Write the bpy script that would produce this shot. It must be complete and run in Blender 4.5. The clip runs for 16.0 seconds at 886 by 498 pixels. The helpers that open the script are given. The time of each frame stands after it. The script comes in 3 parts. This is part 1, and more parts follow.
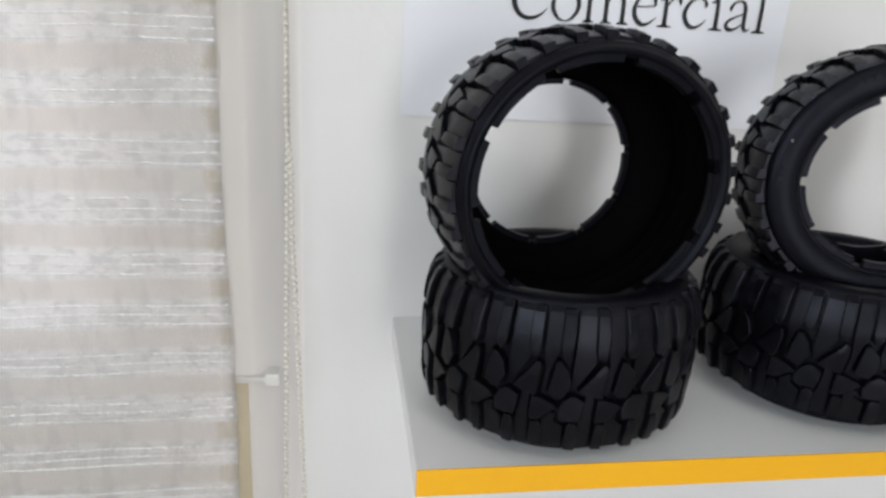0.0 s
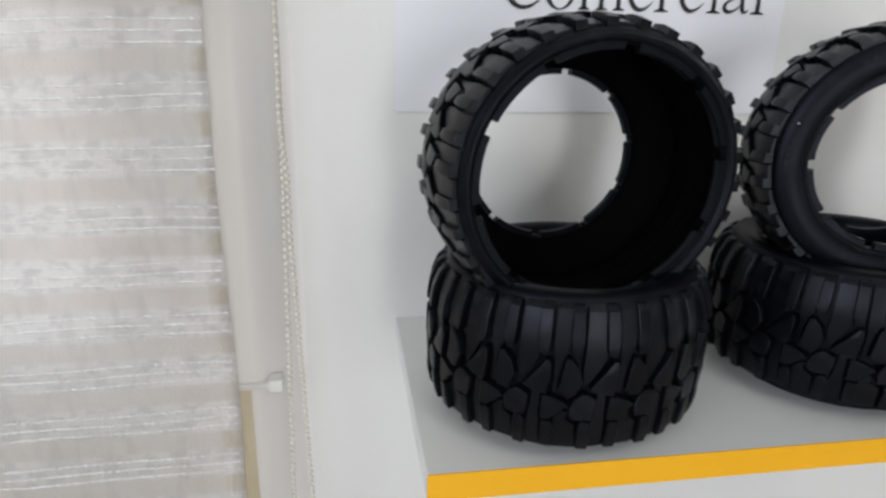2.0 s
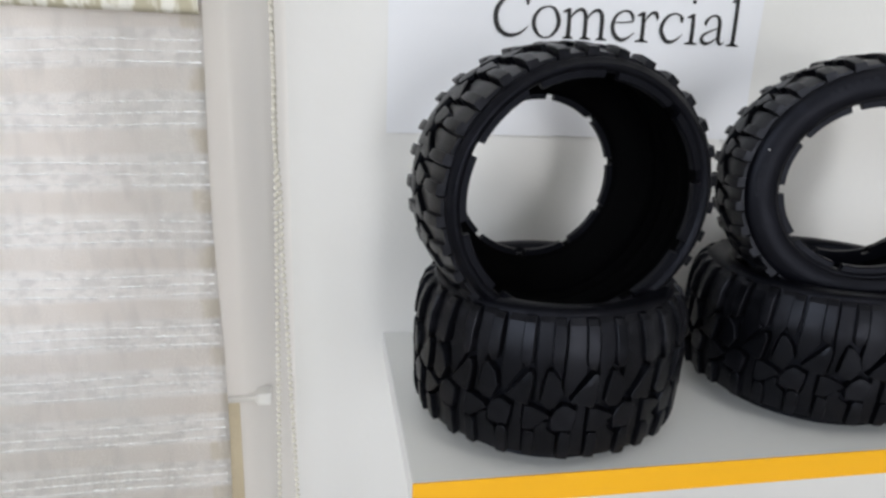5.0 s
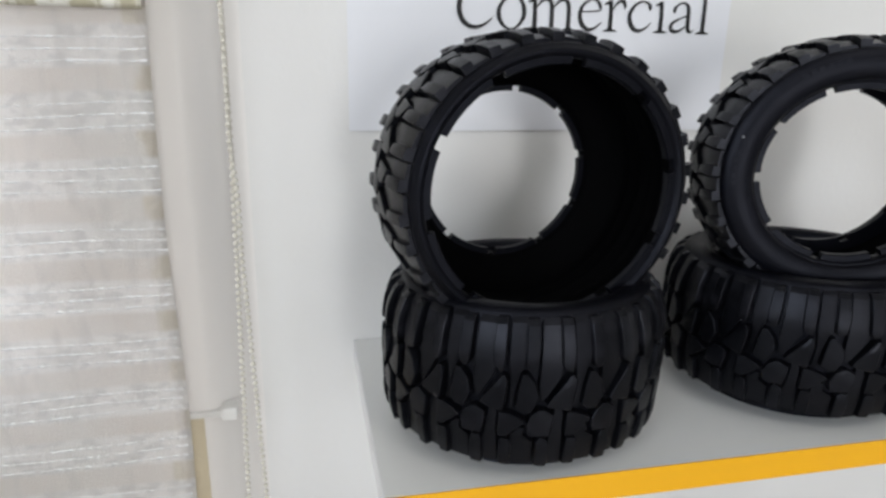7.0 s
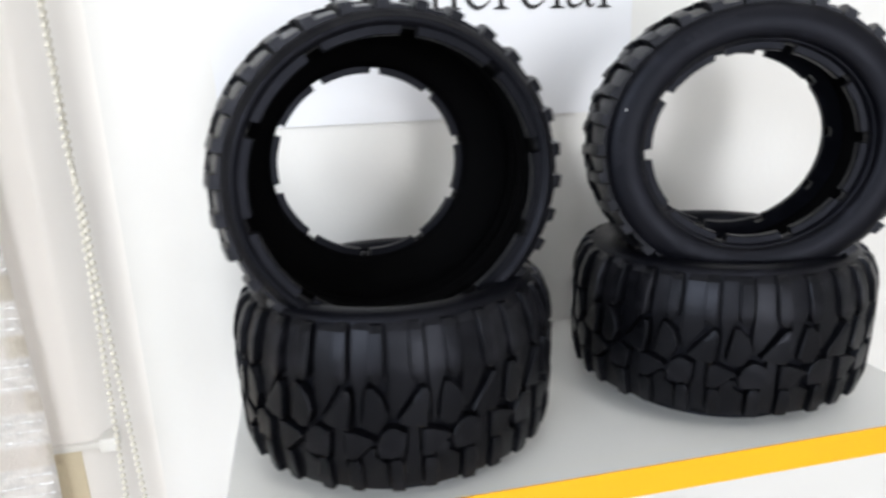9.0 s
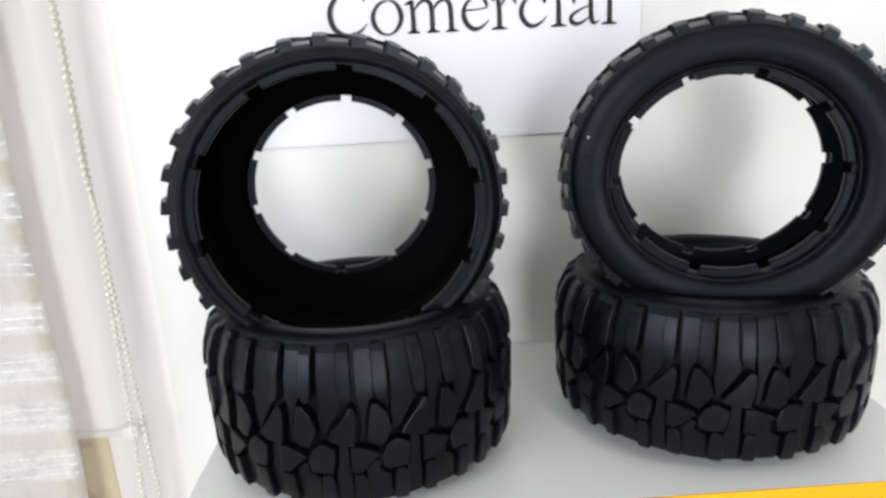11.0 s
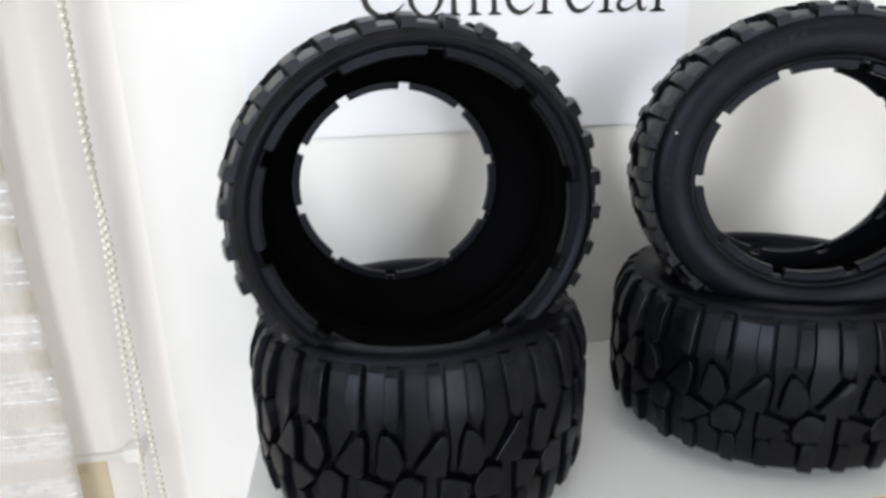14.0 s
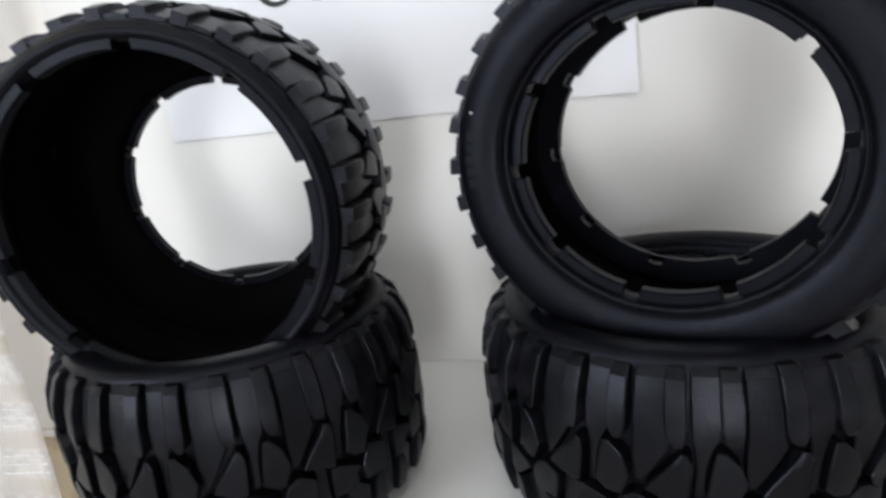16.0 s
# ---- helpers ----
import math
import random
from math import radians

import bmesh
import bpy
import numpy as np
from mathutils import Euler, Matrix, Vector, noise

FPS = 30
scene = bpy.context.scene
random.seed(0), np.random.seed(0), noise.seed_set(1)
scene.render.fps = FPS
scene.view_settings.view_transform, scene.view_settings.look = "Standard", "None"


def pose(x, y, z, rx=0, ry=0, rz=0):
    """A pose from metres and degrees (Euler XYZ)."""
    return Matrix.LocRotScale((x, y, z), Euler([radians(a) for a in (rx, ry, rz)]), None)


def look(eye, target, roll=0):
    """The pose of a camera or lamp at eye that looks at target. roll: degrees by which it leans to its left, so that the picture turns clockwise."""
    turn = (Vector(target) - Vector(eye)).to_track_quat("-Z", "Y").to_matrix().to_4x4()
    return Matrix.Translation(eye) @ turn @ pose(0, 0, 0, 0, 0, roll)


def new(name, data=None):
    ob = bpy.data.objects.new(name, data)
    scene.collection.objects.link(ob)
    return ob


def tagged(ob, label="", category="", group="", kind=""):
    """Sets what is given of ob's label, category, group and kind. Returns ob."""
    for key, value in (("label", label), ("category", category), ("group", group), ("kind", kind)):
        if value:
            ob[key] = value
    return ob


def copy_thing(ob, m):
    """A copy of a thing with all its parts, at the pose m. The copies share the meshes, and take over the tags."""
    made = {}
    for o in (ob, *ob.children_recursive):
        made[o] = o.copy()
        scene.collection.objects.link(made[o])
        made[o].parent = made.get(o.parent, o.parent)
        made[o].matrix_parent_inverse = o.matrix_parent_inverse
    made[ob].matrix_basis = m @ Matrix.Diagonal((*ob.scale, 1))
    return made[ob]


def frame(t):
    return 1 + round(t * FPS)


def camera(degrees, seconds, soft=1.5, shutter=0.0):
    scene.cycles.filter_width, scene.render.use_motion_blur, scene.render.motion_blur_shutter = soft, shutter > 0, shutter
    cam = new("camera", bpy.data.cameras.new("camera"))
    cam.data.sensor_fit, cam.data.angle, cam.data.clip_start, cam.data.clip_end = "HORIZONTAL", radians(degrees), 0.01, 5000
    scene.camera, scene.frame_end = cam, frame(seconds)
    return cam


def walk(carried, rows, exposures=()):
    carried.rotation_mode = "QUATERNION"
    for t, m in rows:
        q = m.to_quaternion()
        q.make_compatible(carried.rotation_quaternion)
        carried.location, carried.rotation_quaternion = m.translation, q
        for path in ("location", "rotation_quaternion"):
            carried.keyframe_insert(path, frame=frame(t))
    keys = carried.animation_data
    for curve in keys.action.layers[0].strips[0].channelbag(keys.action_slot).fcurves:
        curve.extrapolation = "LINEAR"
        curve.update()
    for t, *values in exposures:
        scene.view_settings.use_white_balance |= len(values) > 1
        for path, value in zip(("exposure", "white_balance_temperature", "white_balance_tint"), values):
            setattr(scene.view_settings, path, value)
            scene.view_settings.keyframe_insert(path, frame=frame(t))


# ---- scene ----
cam = camera(68.2, 16.0, soft=2.8, shutter=0.5)
PATH = [
    (0.0, (-0.0405, -0.0493, 1.2299), (0.2536, 1.7988, 0.6024), 3.5),
    (0.5, (-0.0414, -0.0345, 1.2260), (0.2329, 1.8107, 0.5806), 2.0),
    (1.0, (-0.0464, -0.0315, 1.2250), (0.2260, 1.8077, 0.5639), 2.0),
    (1.5, (-0.0464, -0.0364, 1.2240), (0.2181, 1.8117, 0.5856), 1.8),
    (2.0, (-0.0414, -0.0394, 1.2299), (0.2575, 1.8018, 0.5836), 1.4),
    (2.5, (-0.0395, -0.0453, 1.2309), (0.2773, 1.7969, 0.5974), 1.4),
    (3.0, (-0.0345, -0.0512, 1.2269), (0.2871, 1.7870, 0.5836), 1.5),
    (3.5, (-0.0296, -0.0532, 1.2269), (0.2950, 1.7929, 0.6102), 1.6),
    (4.0, (-0.0326, -0.0542, 1.2299), (0.3167, 1.8028, 0.6616), 2.2),
    (4.5, (-0.0444, -0.0542, 1.2319), (0.2950, 1.8008, 0.6497), 2.5),
    (7.0, (-0.0335, -0.0384, 1.2240), (0.3661, 1.8077, 0.6537), 1.2),
    (7.5, (0.0128, -0.0118, 1.2319), (0.5575, 1.8038, 0.6803), 0.2),
    (8.0, (0.0276, -0.0118, 1.2161), (0.6315, 1.7840, 0.6655), 1.8),
    (8.5, (0.0089, -0.0059, 1.2082), (0.5003, 1.8235, 0.6547), 0.7),
    (9.0, (0.0523, -0.0197, 1.2072), (0.4411, 1.8373, 0.6625), -1.9),
    (9.5, (0.1391, -0.0512, 1.2200), (0.1845, 1.8561, 0.7168), -3.0),
    (12.0, (0.1184, -0.0118, 1.2190), (0.2358, 1.8679, 0.6290), -2.5),
    (12.5, (0.0562, -0.0039, 1.2161), (0.3907, 1.8393, 0.5945), -0.4),
    (13.0, (0.0178, -0.0049, 1.2151), (0.4667, 1.8028, 0.5609), -0.6),
    (13.5, (0.0237, -0.0108, 1.2151), (0.4894, 1.7919, 0.5609), 0.3),
    (14.0, (0.0671, 0.0060, 1.2230), (0.3157, 1.8738, 0.6359), -1.6),
    (14.5, (0.1786, 0.0168, 1.2240), (0.0296, 1.9093, 0.6823), -3.3),
    (15.0, (0.2506, 0.0346, 1.2171), (-0.1668, 1.8867, 0.6783), -5.8),
    (15.5, (0.2595, 0.0445, 1.2141), (-0.2161, 1.8867, 0.6882), -6.4),
    (16.0, (0.2704, 0.0563, 1.2042), (-0.1835, 1.8886, 0.6270), -7.7),
]
EXPOSURES = [(0.0, 0.0), (0.5, -0.09), (2.5, -0.09), (3.5, 0.04), (4.5, 0.06), (7.0, 0.0), (7.5, 0.14), (8.0, 0.30), (9.0, 0.58), (9.5, 0.64), (12.0, 0.58), (13.0, 0.58), (14.5, 0.48), (16.0, 0.46)]
walk(cam, [(t, look(eye, target, roll)) for t, eye, target, roll in PATH], EXPOSURES)

# ---- light ----
SHELF_Z, WALL_Y = 1.0, 0.45
ROOM_X0, ROOM_X1, ROOM_Y0, ROOM_H = -1.25, 2.3, -2.7, 2.6

world = bpy.data.worlds.new("sky")
world.use_nodes = True
scene.world = world
sky = world.node_tree.nodes.new("ShaderNodeTexSky")
sky.sky_type = "NISHITA"
sky.sun_disc = False
sky.sun_elevation, sky.sun_rotation = radians(50), radians(200)
back = world.node_tree.nodes["Background"]
back.inputs[1].default_value = 0.12
world.node_tree.links.new(sky.outputs[0], back.inputs[0])


def area(name, m, sx, sy, watts, colour):
    data = bpy.data.lights.new(name, "AREA")
    data.shape, data.size, data.size_y = "RECTANGLE", sx, sy
    data.energy, data.color = watts, colour
    ob = new(name, data)
    ob.matrix_world = m
    return tagged(ob, kind="structure")


area("ceiling_lamp_light", look((-0.35, -1.05, 2.45), (0.2, 0.3, 1.05)), 0.40, 0.40, 1.8, (0.95, 0.97, 1.0))
area("ceiling_lamp_light", look((0.55, -0.90, 2.45), (0.2, 0.3, 1.05)), 0.30, 0.30, 3.0, (1.0, 0.97, 0.94))
area("south_window_daylight", look((0.40, ROOM_Y0 + 0.03, 1.10), (0.20, 0.4, 1.10)), 0.52, 1.3, 23, (0.965, 0.975, 1.0))
area("window_daylight", look((ROOM_X0 + 0.02, -1.25, 1.60), (0.2, 0.1, 1.1)), 1.0, 1.0, 17.5, (0.87, 0.93, 1.0))
area("blind_daylight", look((-0.6, WALL_Y + 0.3, 1.5), (-0.6, 0.0, 1.4)), 0.9, 1.1, 3.5, (1.0, 0.98, 0.97))


# ---- materials ----
def material(name, base, rough=0.5, metal=0.0, spread=0.06, scale=40.0, fine=400.0, bump=0.1, depth=0.0005,
             second=None, second_scale=6.0, second_at=0.55, second_width=0.2, stretch=(1, 1, 1), spec=0.5):
    """A surface with grain and larger blotches in object space."""
    mat = bpy.data.materials.new(name)
    mat.use_nodes = True
    tree = mat.node_tree
    nodes, links = tree.nodes, tree.links
    bsdf = nodes["Principled BSDF"]
    bsdf.inputs["Roughness"].default_value = rough
    bsdf.inputs["Metallic"].default_value = metal
    bsdf.inputs["Specular IOR Level"].default_value = spec
    coord = nodes.new("ShaderNodeTexCoord")
    mapping = nodes.new("ShaderNodeMapping")
    mapping.inputs["Scale"].default_value = stretch
    links.new(coord.outputs["Object"], mapping.inputs[0])

    def noise_node(size, detail):
        n = nodes.new("ShaderNodeTexNoise")
        n.inputs["Scale"].default_value, n.inputs["Detail"].default_value = size, detail
        links.new(mapping.outputs[0], n.inputs["Vector"])
        return n

    n1, n2 = noise_node(scale, 4), noise_node(fine, 3)
    mix = nodes.new("ShaderNodeMix")
    mix.data_type = "RGBA"
    mix.inputs[6].default_value = [*[max(0, c * (1 - spread)) for c in base], 1]
    mix.inputs[7].default_value = [*[min(1, c * (1 + spread)) for c in base], 1]
    links.new(n1.outputs[0], mix.inputs[0])
    out = mix.outputs[2]
    if second:
        n3 = noise_node(second_scale, 5)
        ramp = nodes.new("ShaderNodeMapRange")
        ramp.inputs[1].default_value, ramp.inputs[2].default_value = second_at, second_at + second_width
        links.new(n3.outputs[0], ramp.inputs[0])
        m2 = nodes.new("ShaderNodeMix")
        m2.data_type = "RGBA"
        m2.inputs[7].default_value = [*second, 1]
        links.new(ramp.outputs[0], m2.inputs[0])
        links.new(out, m2.inputs[6])
        out = m2.outputs[2]
    links.new(out, bsdf.inputs["Base Color"])
    rr = nodes.new("ShaderNodeMapRange")
    rr.inputs[3].default_value, rr.inputs[4].default_value = max(0.03, rough - 0.1), min(1, rough + 0.1)
    links.new(n1.outputs[0], rr.inputs[0])
    links.new(rr.outputs[0], bsdf.inputs["Roughness"])
    if bump:
        b = nodes.new("ShaderNodeBump")
        b.inputs["Strength"].default_value, b.inputs["Distance"].default_value = bump, depth
        links.new(n2.outputs[0], b.inputs["Height"])
        links.new(b.outputs[0], bsdf.inputs["Normal"])
    return mat


RUBBER = material("tyre_rubber", (0.0014, 0.0015, 0.0027), 0.42, spread=0.35, scale=60, fine=900, bump=0.3, depth=0.0004,
                  second=(0.0066, 0.0068, 0.0105), second_scale=75, second_at=0.58, second_width=0.22, spec=0.17)
RUBBER.node_tree.nodes["Principled BSDF"].inputs["Specular Tint"].default_value = (0.77, 0.81, 1.0, 1)
TREAD_RUBBER = material("dusty_tread_rubber", (0.0020, 0.0021, 0.0030), 0.35, spread=0.4, scale=70, fine=900, bump=0.35, depth=0.0004,
                        second=(0.0105, 0.0105, 0.0135), second_scale=55, second_at=0.54, second_width=0.2, spec=0.21)
TREAD_RUBBER.node_tree.nodes["Principled BSDF"].inputs["Specular Tint"].default_value = (0.80, 0.84, 1.0, 1)
# rubber inside the tyres, darkened: the hollow's shade is put into its colour
RUBBER_IN_SHADE = material("shaded_tyre_lining", (0.0009, 0.0009, 0.0012), 0.7, spread=0.2, scale=50, fine=500, bump=0.2, spec=0.03)
PAINT = material("white_wall_paint", (0.79, 0.783, 0.77), 0.6, spread=0.02, scale=5, fine=160, bump=0.22, depth=0.0012,
                 second=(0.73, 0.725, 0.70), second_scale=3.0, second_at=0.5, second_width=0.25)
MELAMINE = material("grey_white_melamine", (0.77, 0.775, 0.76), 0.38, spread=0.015, scale=12, fine=700, bump=0.05)
MELAMINE_EDGE = material("white_edge_band", (0.8, 0.8, 0.8), 0.35, spread=0.015, scale=20, fine=500, bump=0.04)
ORANGE = material("orange_edge_tape", (0.90, 0.45, 0.006), 0.42, spread=0.04, scale=25, fine=500, bump=0.08)
PAPER = material("white_paper", (0.80, 0.81, 0.85), 0.7, spread=0.012, scale=8, fine=1200, bump=0.06, depth=0.0002)
INK = material("black_ink", (0.012, 0.012, 0.013), 0.6, spread=0.1, scale=200, fine=900, bump=0.0)
FRAME = material("warm_grey_window_frame", (0.85, 0.825, 0.80), 0.45, spread=0.03, scale=6, fine=200, bump=0.06)
SILL = material("pale_stone_sill", (0.78, 0.77, 0.74), 0.4, spread=0.04, scale=30, fine=300, bump=0.1)
BEIGE = material("bare_beige_plaster", (0.66, 0.58, 0.42), 0.8, spread=0.12, scale=30, fine=300, bump=0.4, depth=0.001,
                 second=(0.33, 0.24, 0.15), second_scale=22, second_at=0.6, second_width=0.15)
BEAD = material("pearl_plastic", (0.66, 0.63, 0.55), 0.35, spread=0.04, scale=200, fine=600, bump=0.0)
CORD = material("chain_cord", (0.70, 0.68, 0.62), 0.6, spread=0.04, scale=200, fine=600, bump=0.0)
CRACK = material("dark_crack", (0.16, 0.12, 0.10), 0.9, spread=0.3, scale=90, fine=400, bump=0.2)
STAIN = material("rusty_stain", (0.62, 0.47, 0.36), 0.8, spread=0.1, scale=60, fine=400, bump=0.1)
FLOOR = material("floor_tile", (0.45, 0.42, 0.38), 0.35, spread=0.06, scale=4, fine=120, bump=0.05)
CEILING = material("ceiling_paint", (0.78, 0.77, 0.75), 0.7, spread=0.02, scale=3, fine=90, bump=0.1)
YARN = material("white_yarn", (0.80, 0.795, 0.785), 0.85, spread=0.06, scale=200, fine=900, bump=0.3)


def cloth_material():
    """Cream cloth with beige stripes between the woven bands."""
    mat = material("woven_blind_cloth", (0.94, 0.915, 0.90), 0.9, spread=0.05, scale=14, fine=900, bump=0.5, depth=0.0006)
    nodes, links = mat.node_tree.nodes, mat.node_tree.links
    bsdf = nodes["Principled BSDF"]
    coord = nodes.new("ShaderNodeTexCoord")
    warp = nodes.new("ShaderNodeTexNoise")
    warp.inputs["Scale"].default_value = 12
    links.new(coord.outputs["Object"], warp.inputs["Vector"])
    split = nodes.new("ShaderNodeSeparateXYZ")
    links.new(coord.outputs["Object"], split.inputs[0])

    def calc(op, a, b):
        n = nodes.new("ShaderNodeMath")
        n.operation = op
        for k, v in enumerate((a, b)):
            if isinstance(v, (int, float)):
                n.inputs[k].default_value = v
            else:
                links.new(v, n.inputs[k])
        return n.outputs[0]

    lift = nodes.new("ShaderNodeMapRange")
    lift.inputs[1].default_value, lift.inputs[2].default_value = 1.08, 1.20
    lift.inputs[3].default_value, lift.inputs[4].default_value = 0.0, 0.05
    links.new(split.outputs[2], lift.inputs[0])
    rise = calc("MULTIPLY", lift.outputs[0], calc("ADD", split.outputs[0], 0.25))
    z = calc("SUBTRACT", calc("ADD", split.outputs[2], calc("MULTIPLY", warp.outputs[0], 0.006)), rise)
    phase = calc("MODULO", calc("SUBTRACT", z, 0.6545), 0.0372)
    soft = nodes.new("ShaderNodeMapRange")
    soft.interpolation_type = "SMOOTHSTEP"
    soft.inputs[1].default_value, soft.inputs[2].default_value = 0.0185, 0.0225
    links.new(phase, soft.inputs[0])
    soft2 = nodes.new("ShaderNodeMapRange")
    soft2.interpolation_type = "SMOOTHSTEP"
    soft2.inputs[1].default_value, soft2.inputs[2].default_value = 0.0365, 0.0330
    links.new(phase, soft2.inputs[0])
    mask = calc("MULTIPLY", soft.outputs[0], soft2.outputs[0])
    fleck = nodes.new("ShaderNodeTexNoise")
    fleck.inputs["Scale"].default_value = 30
    links.new(coord.outputs["Object"], fleck.inputs["Vector"])
    mask = calc("MULTIPLY", mask, calc("ADD", fleck.outputs[0], 0.3))
    old = bsdf.inputs["Base Color"].links[0].from_socket
    mix = nodes.new("ShaderNodeMix")
    mix.data_type = "RGBA"
    mix.inputs[7].default_value = (0.85, 0.80, 0.76, 1)
    links.new(mask, mix.inputs[0])
    links.new(old, mix.inputs[6])
    colour = mix.outputs[2]

    def soft_noise(sx, sz, turn, low, high, seed):
        """Soft spots in the cloth's plane, sx across and sz up to the metre."""
        place = nodes.new("ShaderNodeMapping")
        place.inputs["Rotation"].default_value = (0, radians(turn), 0)
        place.inputs["Scale"].default_value = (sx, 1, sz)
        place.inputs["Location"].default_value = (seed, seed, 0)
        links.new(coord.outputs["Object"], place.inputs[0])
        n = nodes.new("ShaderNodeTexNoise")
        n.inputs["Scale"].default_value, n.inputs["Detail"].default_value = 1.0, 1.5
        links.new(place.outputs[0], n.inputs["Vector"])
        ramp = nodes.new("ShaderNodeMapRange")
        ramp.interpolation_type = "SMOOTHSTEP"
        ramp.inputs[1].default_value, ramp.inputs[2].default_value = low, high
        links.new(n.outputs[0], ramp.inputs[0])
        return ramp.outputs[0]

    def tint(colour, amount, rgb):
        m = nodes.new("ShaderNodeMix")
        m.data_type = "RGBA"
        links.new(amount, m.inputs[0])
        links.new(colour, m.inputs[6])
        m.inputs[7].default_value = (*rgb, 1)
        return m.outputs[2]

    # grey cross threads inside the bands, slanting slubs all over, a beige selvedge in the plain stripes
    woven = calc("SUBTRACT", 1.0, calc("MULTIPLY", soft.outputs[0], soft2.outputs[0]))
    spots = calc("MULTIPLY", soft_noise(105, 160, 0, 0.44, 0.66, 3.0), woven)
    colour = tint(colour, calc("MULTIPLY", spots, 0.42), (0.64, 0.63, 0.625))
    colour = tint(colour, calc("MULTIPLY", soft_noise(110, 30, 24, 0.48, 0.74, 9.0), 0.42), (0.70, 0.675, 0.655))
    colour = tint(colour, calc("MULTIPLY", soft_noise(9, 7, 0, 0.45, 0.7, 5.0), 0.3), (0.80, 0.81, 0.79))
    hem = nodes.new("ShaderNodeMapRange")
    hem.interpolation_type = "SMOOTHSTEP"
    hem.inputs[1].default_value, hem.inputs[2].default_value = -0.1335, -0.1300
    links.new(split.outputs[0], hem.inputs[0])
    edge = calc("MULTIPLY", hem.outputs[0], calc("MULTIPLY", soft.outputs[0], soft2.outputs[0]))
    colour = tint(colour, calc("MULTIPLY", edge, soft_noise(60, 25, 0, 0.30, 0.55, 1.0)), (0.76, 0.71, 0.63))
    links.new(colour, bsdf.inputs["Base Color"])
    trans = nodes.new("ShaderNodeBsdfTranslucent")
    trans.inputs[0].default_value = (0.8, 0.76, 0.70, 1)
    blend = nodes.new("ShaderNodeMixShader")
    blend.inputs[0].default_value = 0.15
    links.new(bsdf.outputs[0], blend.inputs[1])
    links.new(trans.outputs[0], blend.inputs[2])
    links.new(blend.outputs[0], nodes["Material Output"].inputs[0])
    return mat


CLOTH = cloth_material()
FOLD = material("striped_fold_cloth", (0.83, 0.81, 0.74), 0.9, spread=0.06, scale=60, fine=700, bump=0.5, depth=0.0006,
                second=(0.50, 0.46, 0.34), second_scale=130, second_at=0.46, second_width=0.12, stretch=(1, 1, 0.08))


# ---- mesh helpers ----
def mesh_of(name, bm, mat, smooth=False):
    me = bpy.data.meshes.new(name)
    bmesh.ops.recalc_face_normals(bm, faces=bm.faces)
    bm.to_mesh(me)
    bm.free()
    me.materials.append(mat)
    if smooth:
        for p in me.polygons:
            p.use_smooth = True
    return me


def part(name, bm, mat, parent=None, label="", smooth=False, m=None):
    ob = new(name, mesh_of(name, bm, mat, smooth))
    if parent is not None:
        ob.parent = parent
    if m is not None:
        ob.matrix_basis = m
    if label:
        tagged(ob, label)
    return ob


def box(x0, x1, y0, y1, z0, z1, bevel=0.0, bm=None):
    own = bm is None
    bm = bm or bmesh.new()
    r = bmesh.ops.create_cube(bm, size=1, matrix=Matrix.Translation(((x0 + x1) / 2, (y0 + y1) / 2, (z0 + z1) / 2))
                              @ Matrix.Diagonal((x1 - x0, y1 - y0, z1 - z0, 1)))
    if bevel:
        edges = list({e for v in r["verts"] for e in v.link_edges})
        bmesh.ops.bevel(bm, geom=edges, offset=bevel, segments=2, affect="EDGES", profile=0.7)
    return bm


def revolve(profile, steps=96, closed=False):
    """A surface of revolution round z from (w, r) pairs."""
    bm = bmesh.new()
    rings = []
    for w, r in profile:
        rings.append([bm.verts.new((r * math.cos(a), r * math.sin(a), w)) for a in
                      (2 * math.pi * i / steps for i in range(steps))])
    pairs = list(zip(rings, rings[1:]))
    if closed:
        pairs.append((rings[-1], rings[0]))
    for p, q in pairs:
        for i in range(steps):
            j = (i + 1) % steps
            bm.faces.new((p[i], p[j], q[j], q[i]))
    return bm


# ---- the room ----
def wall_piece(x0, x1, y0, y1, z0, z1, parent, name="wall_panel"):
    return part(name, box(x0, x1, y0, y1, z0, z1), PAINT, parent)


floor = tagged(part("floor", box(ROOM_X0, ROOM_X1, ROOM_Y0, WALL_Y, -0.1, 0.0), FLOOR), "pale tiled room floor", "floor", kind="structure")
ceiling = tagged(part("ceiling", box(ROOM_X0, ROOM_X1, ROOM_Y0, WALL_Y, ROOM_H, ROOM_H + 0.1), CEILING), "white painted ceiling", "ceiling", kind="structure")

# Back wall, with the window opening behind the blind.
OPEN_X0, OPEN_X1, OPEN_Z0, OPEN_Z1 = -1.15, -0.0920, 0.951, 2.15
bm = bmesh.new()
for x0, x1, z0, z1 in ((OPEN_X1, ROOM_X1 + 0.2, 0, ROOM_H), (ROOM_X0 - 0.2, OPEN_X0, 0, ROOM_H),
                       (OPEN_X0, OPEN_X1, 0, OPEN_Z0), (OPEN_X0, OPEN_X1, OPEN_Z1, ROOM_H)):
    box(x0, x1, WALL_Y, WALL_Y + 0.2, z0, z1, bm=bm)
tagged(part("wall_north", bm, PAINT), "white painted plaster wall with a window opening", "wall", kind="structure")
tagged(part("wall_east", box(ROOM_X1, ROOM_X1 + 0.2, ROOM_Y0, WALL_Y, 0, ROOM_H), PAINT), "plain white painted wall", "wall", kind="structure")
bm = bmesh.new()
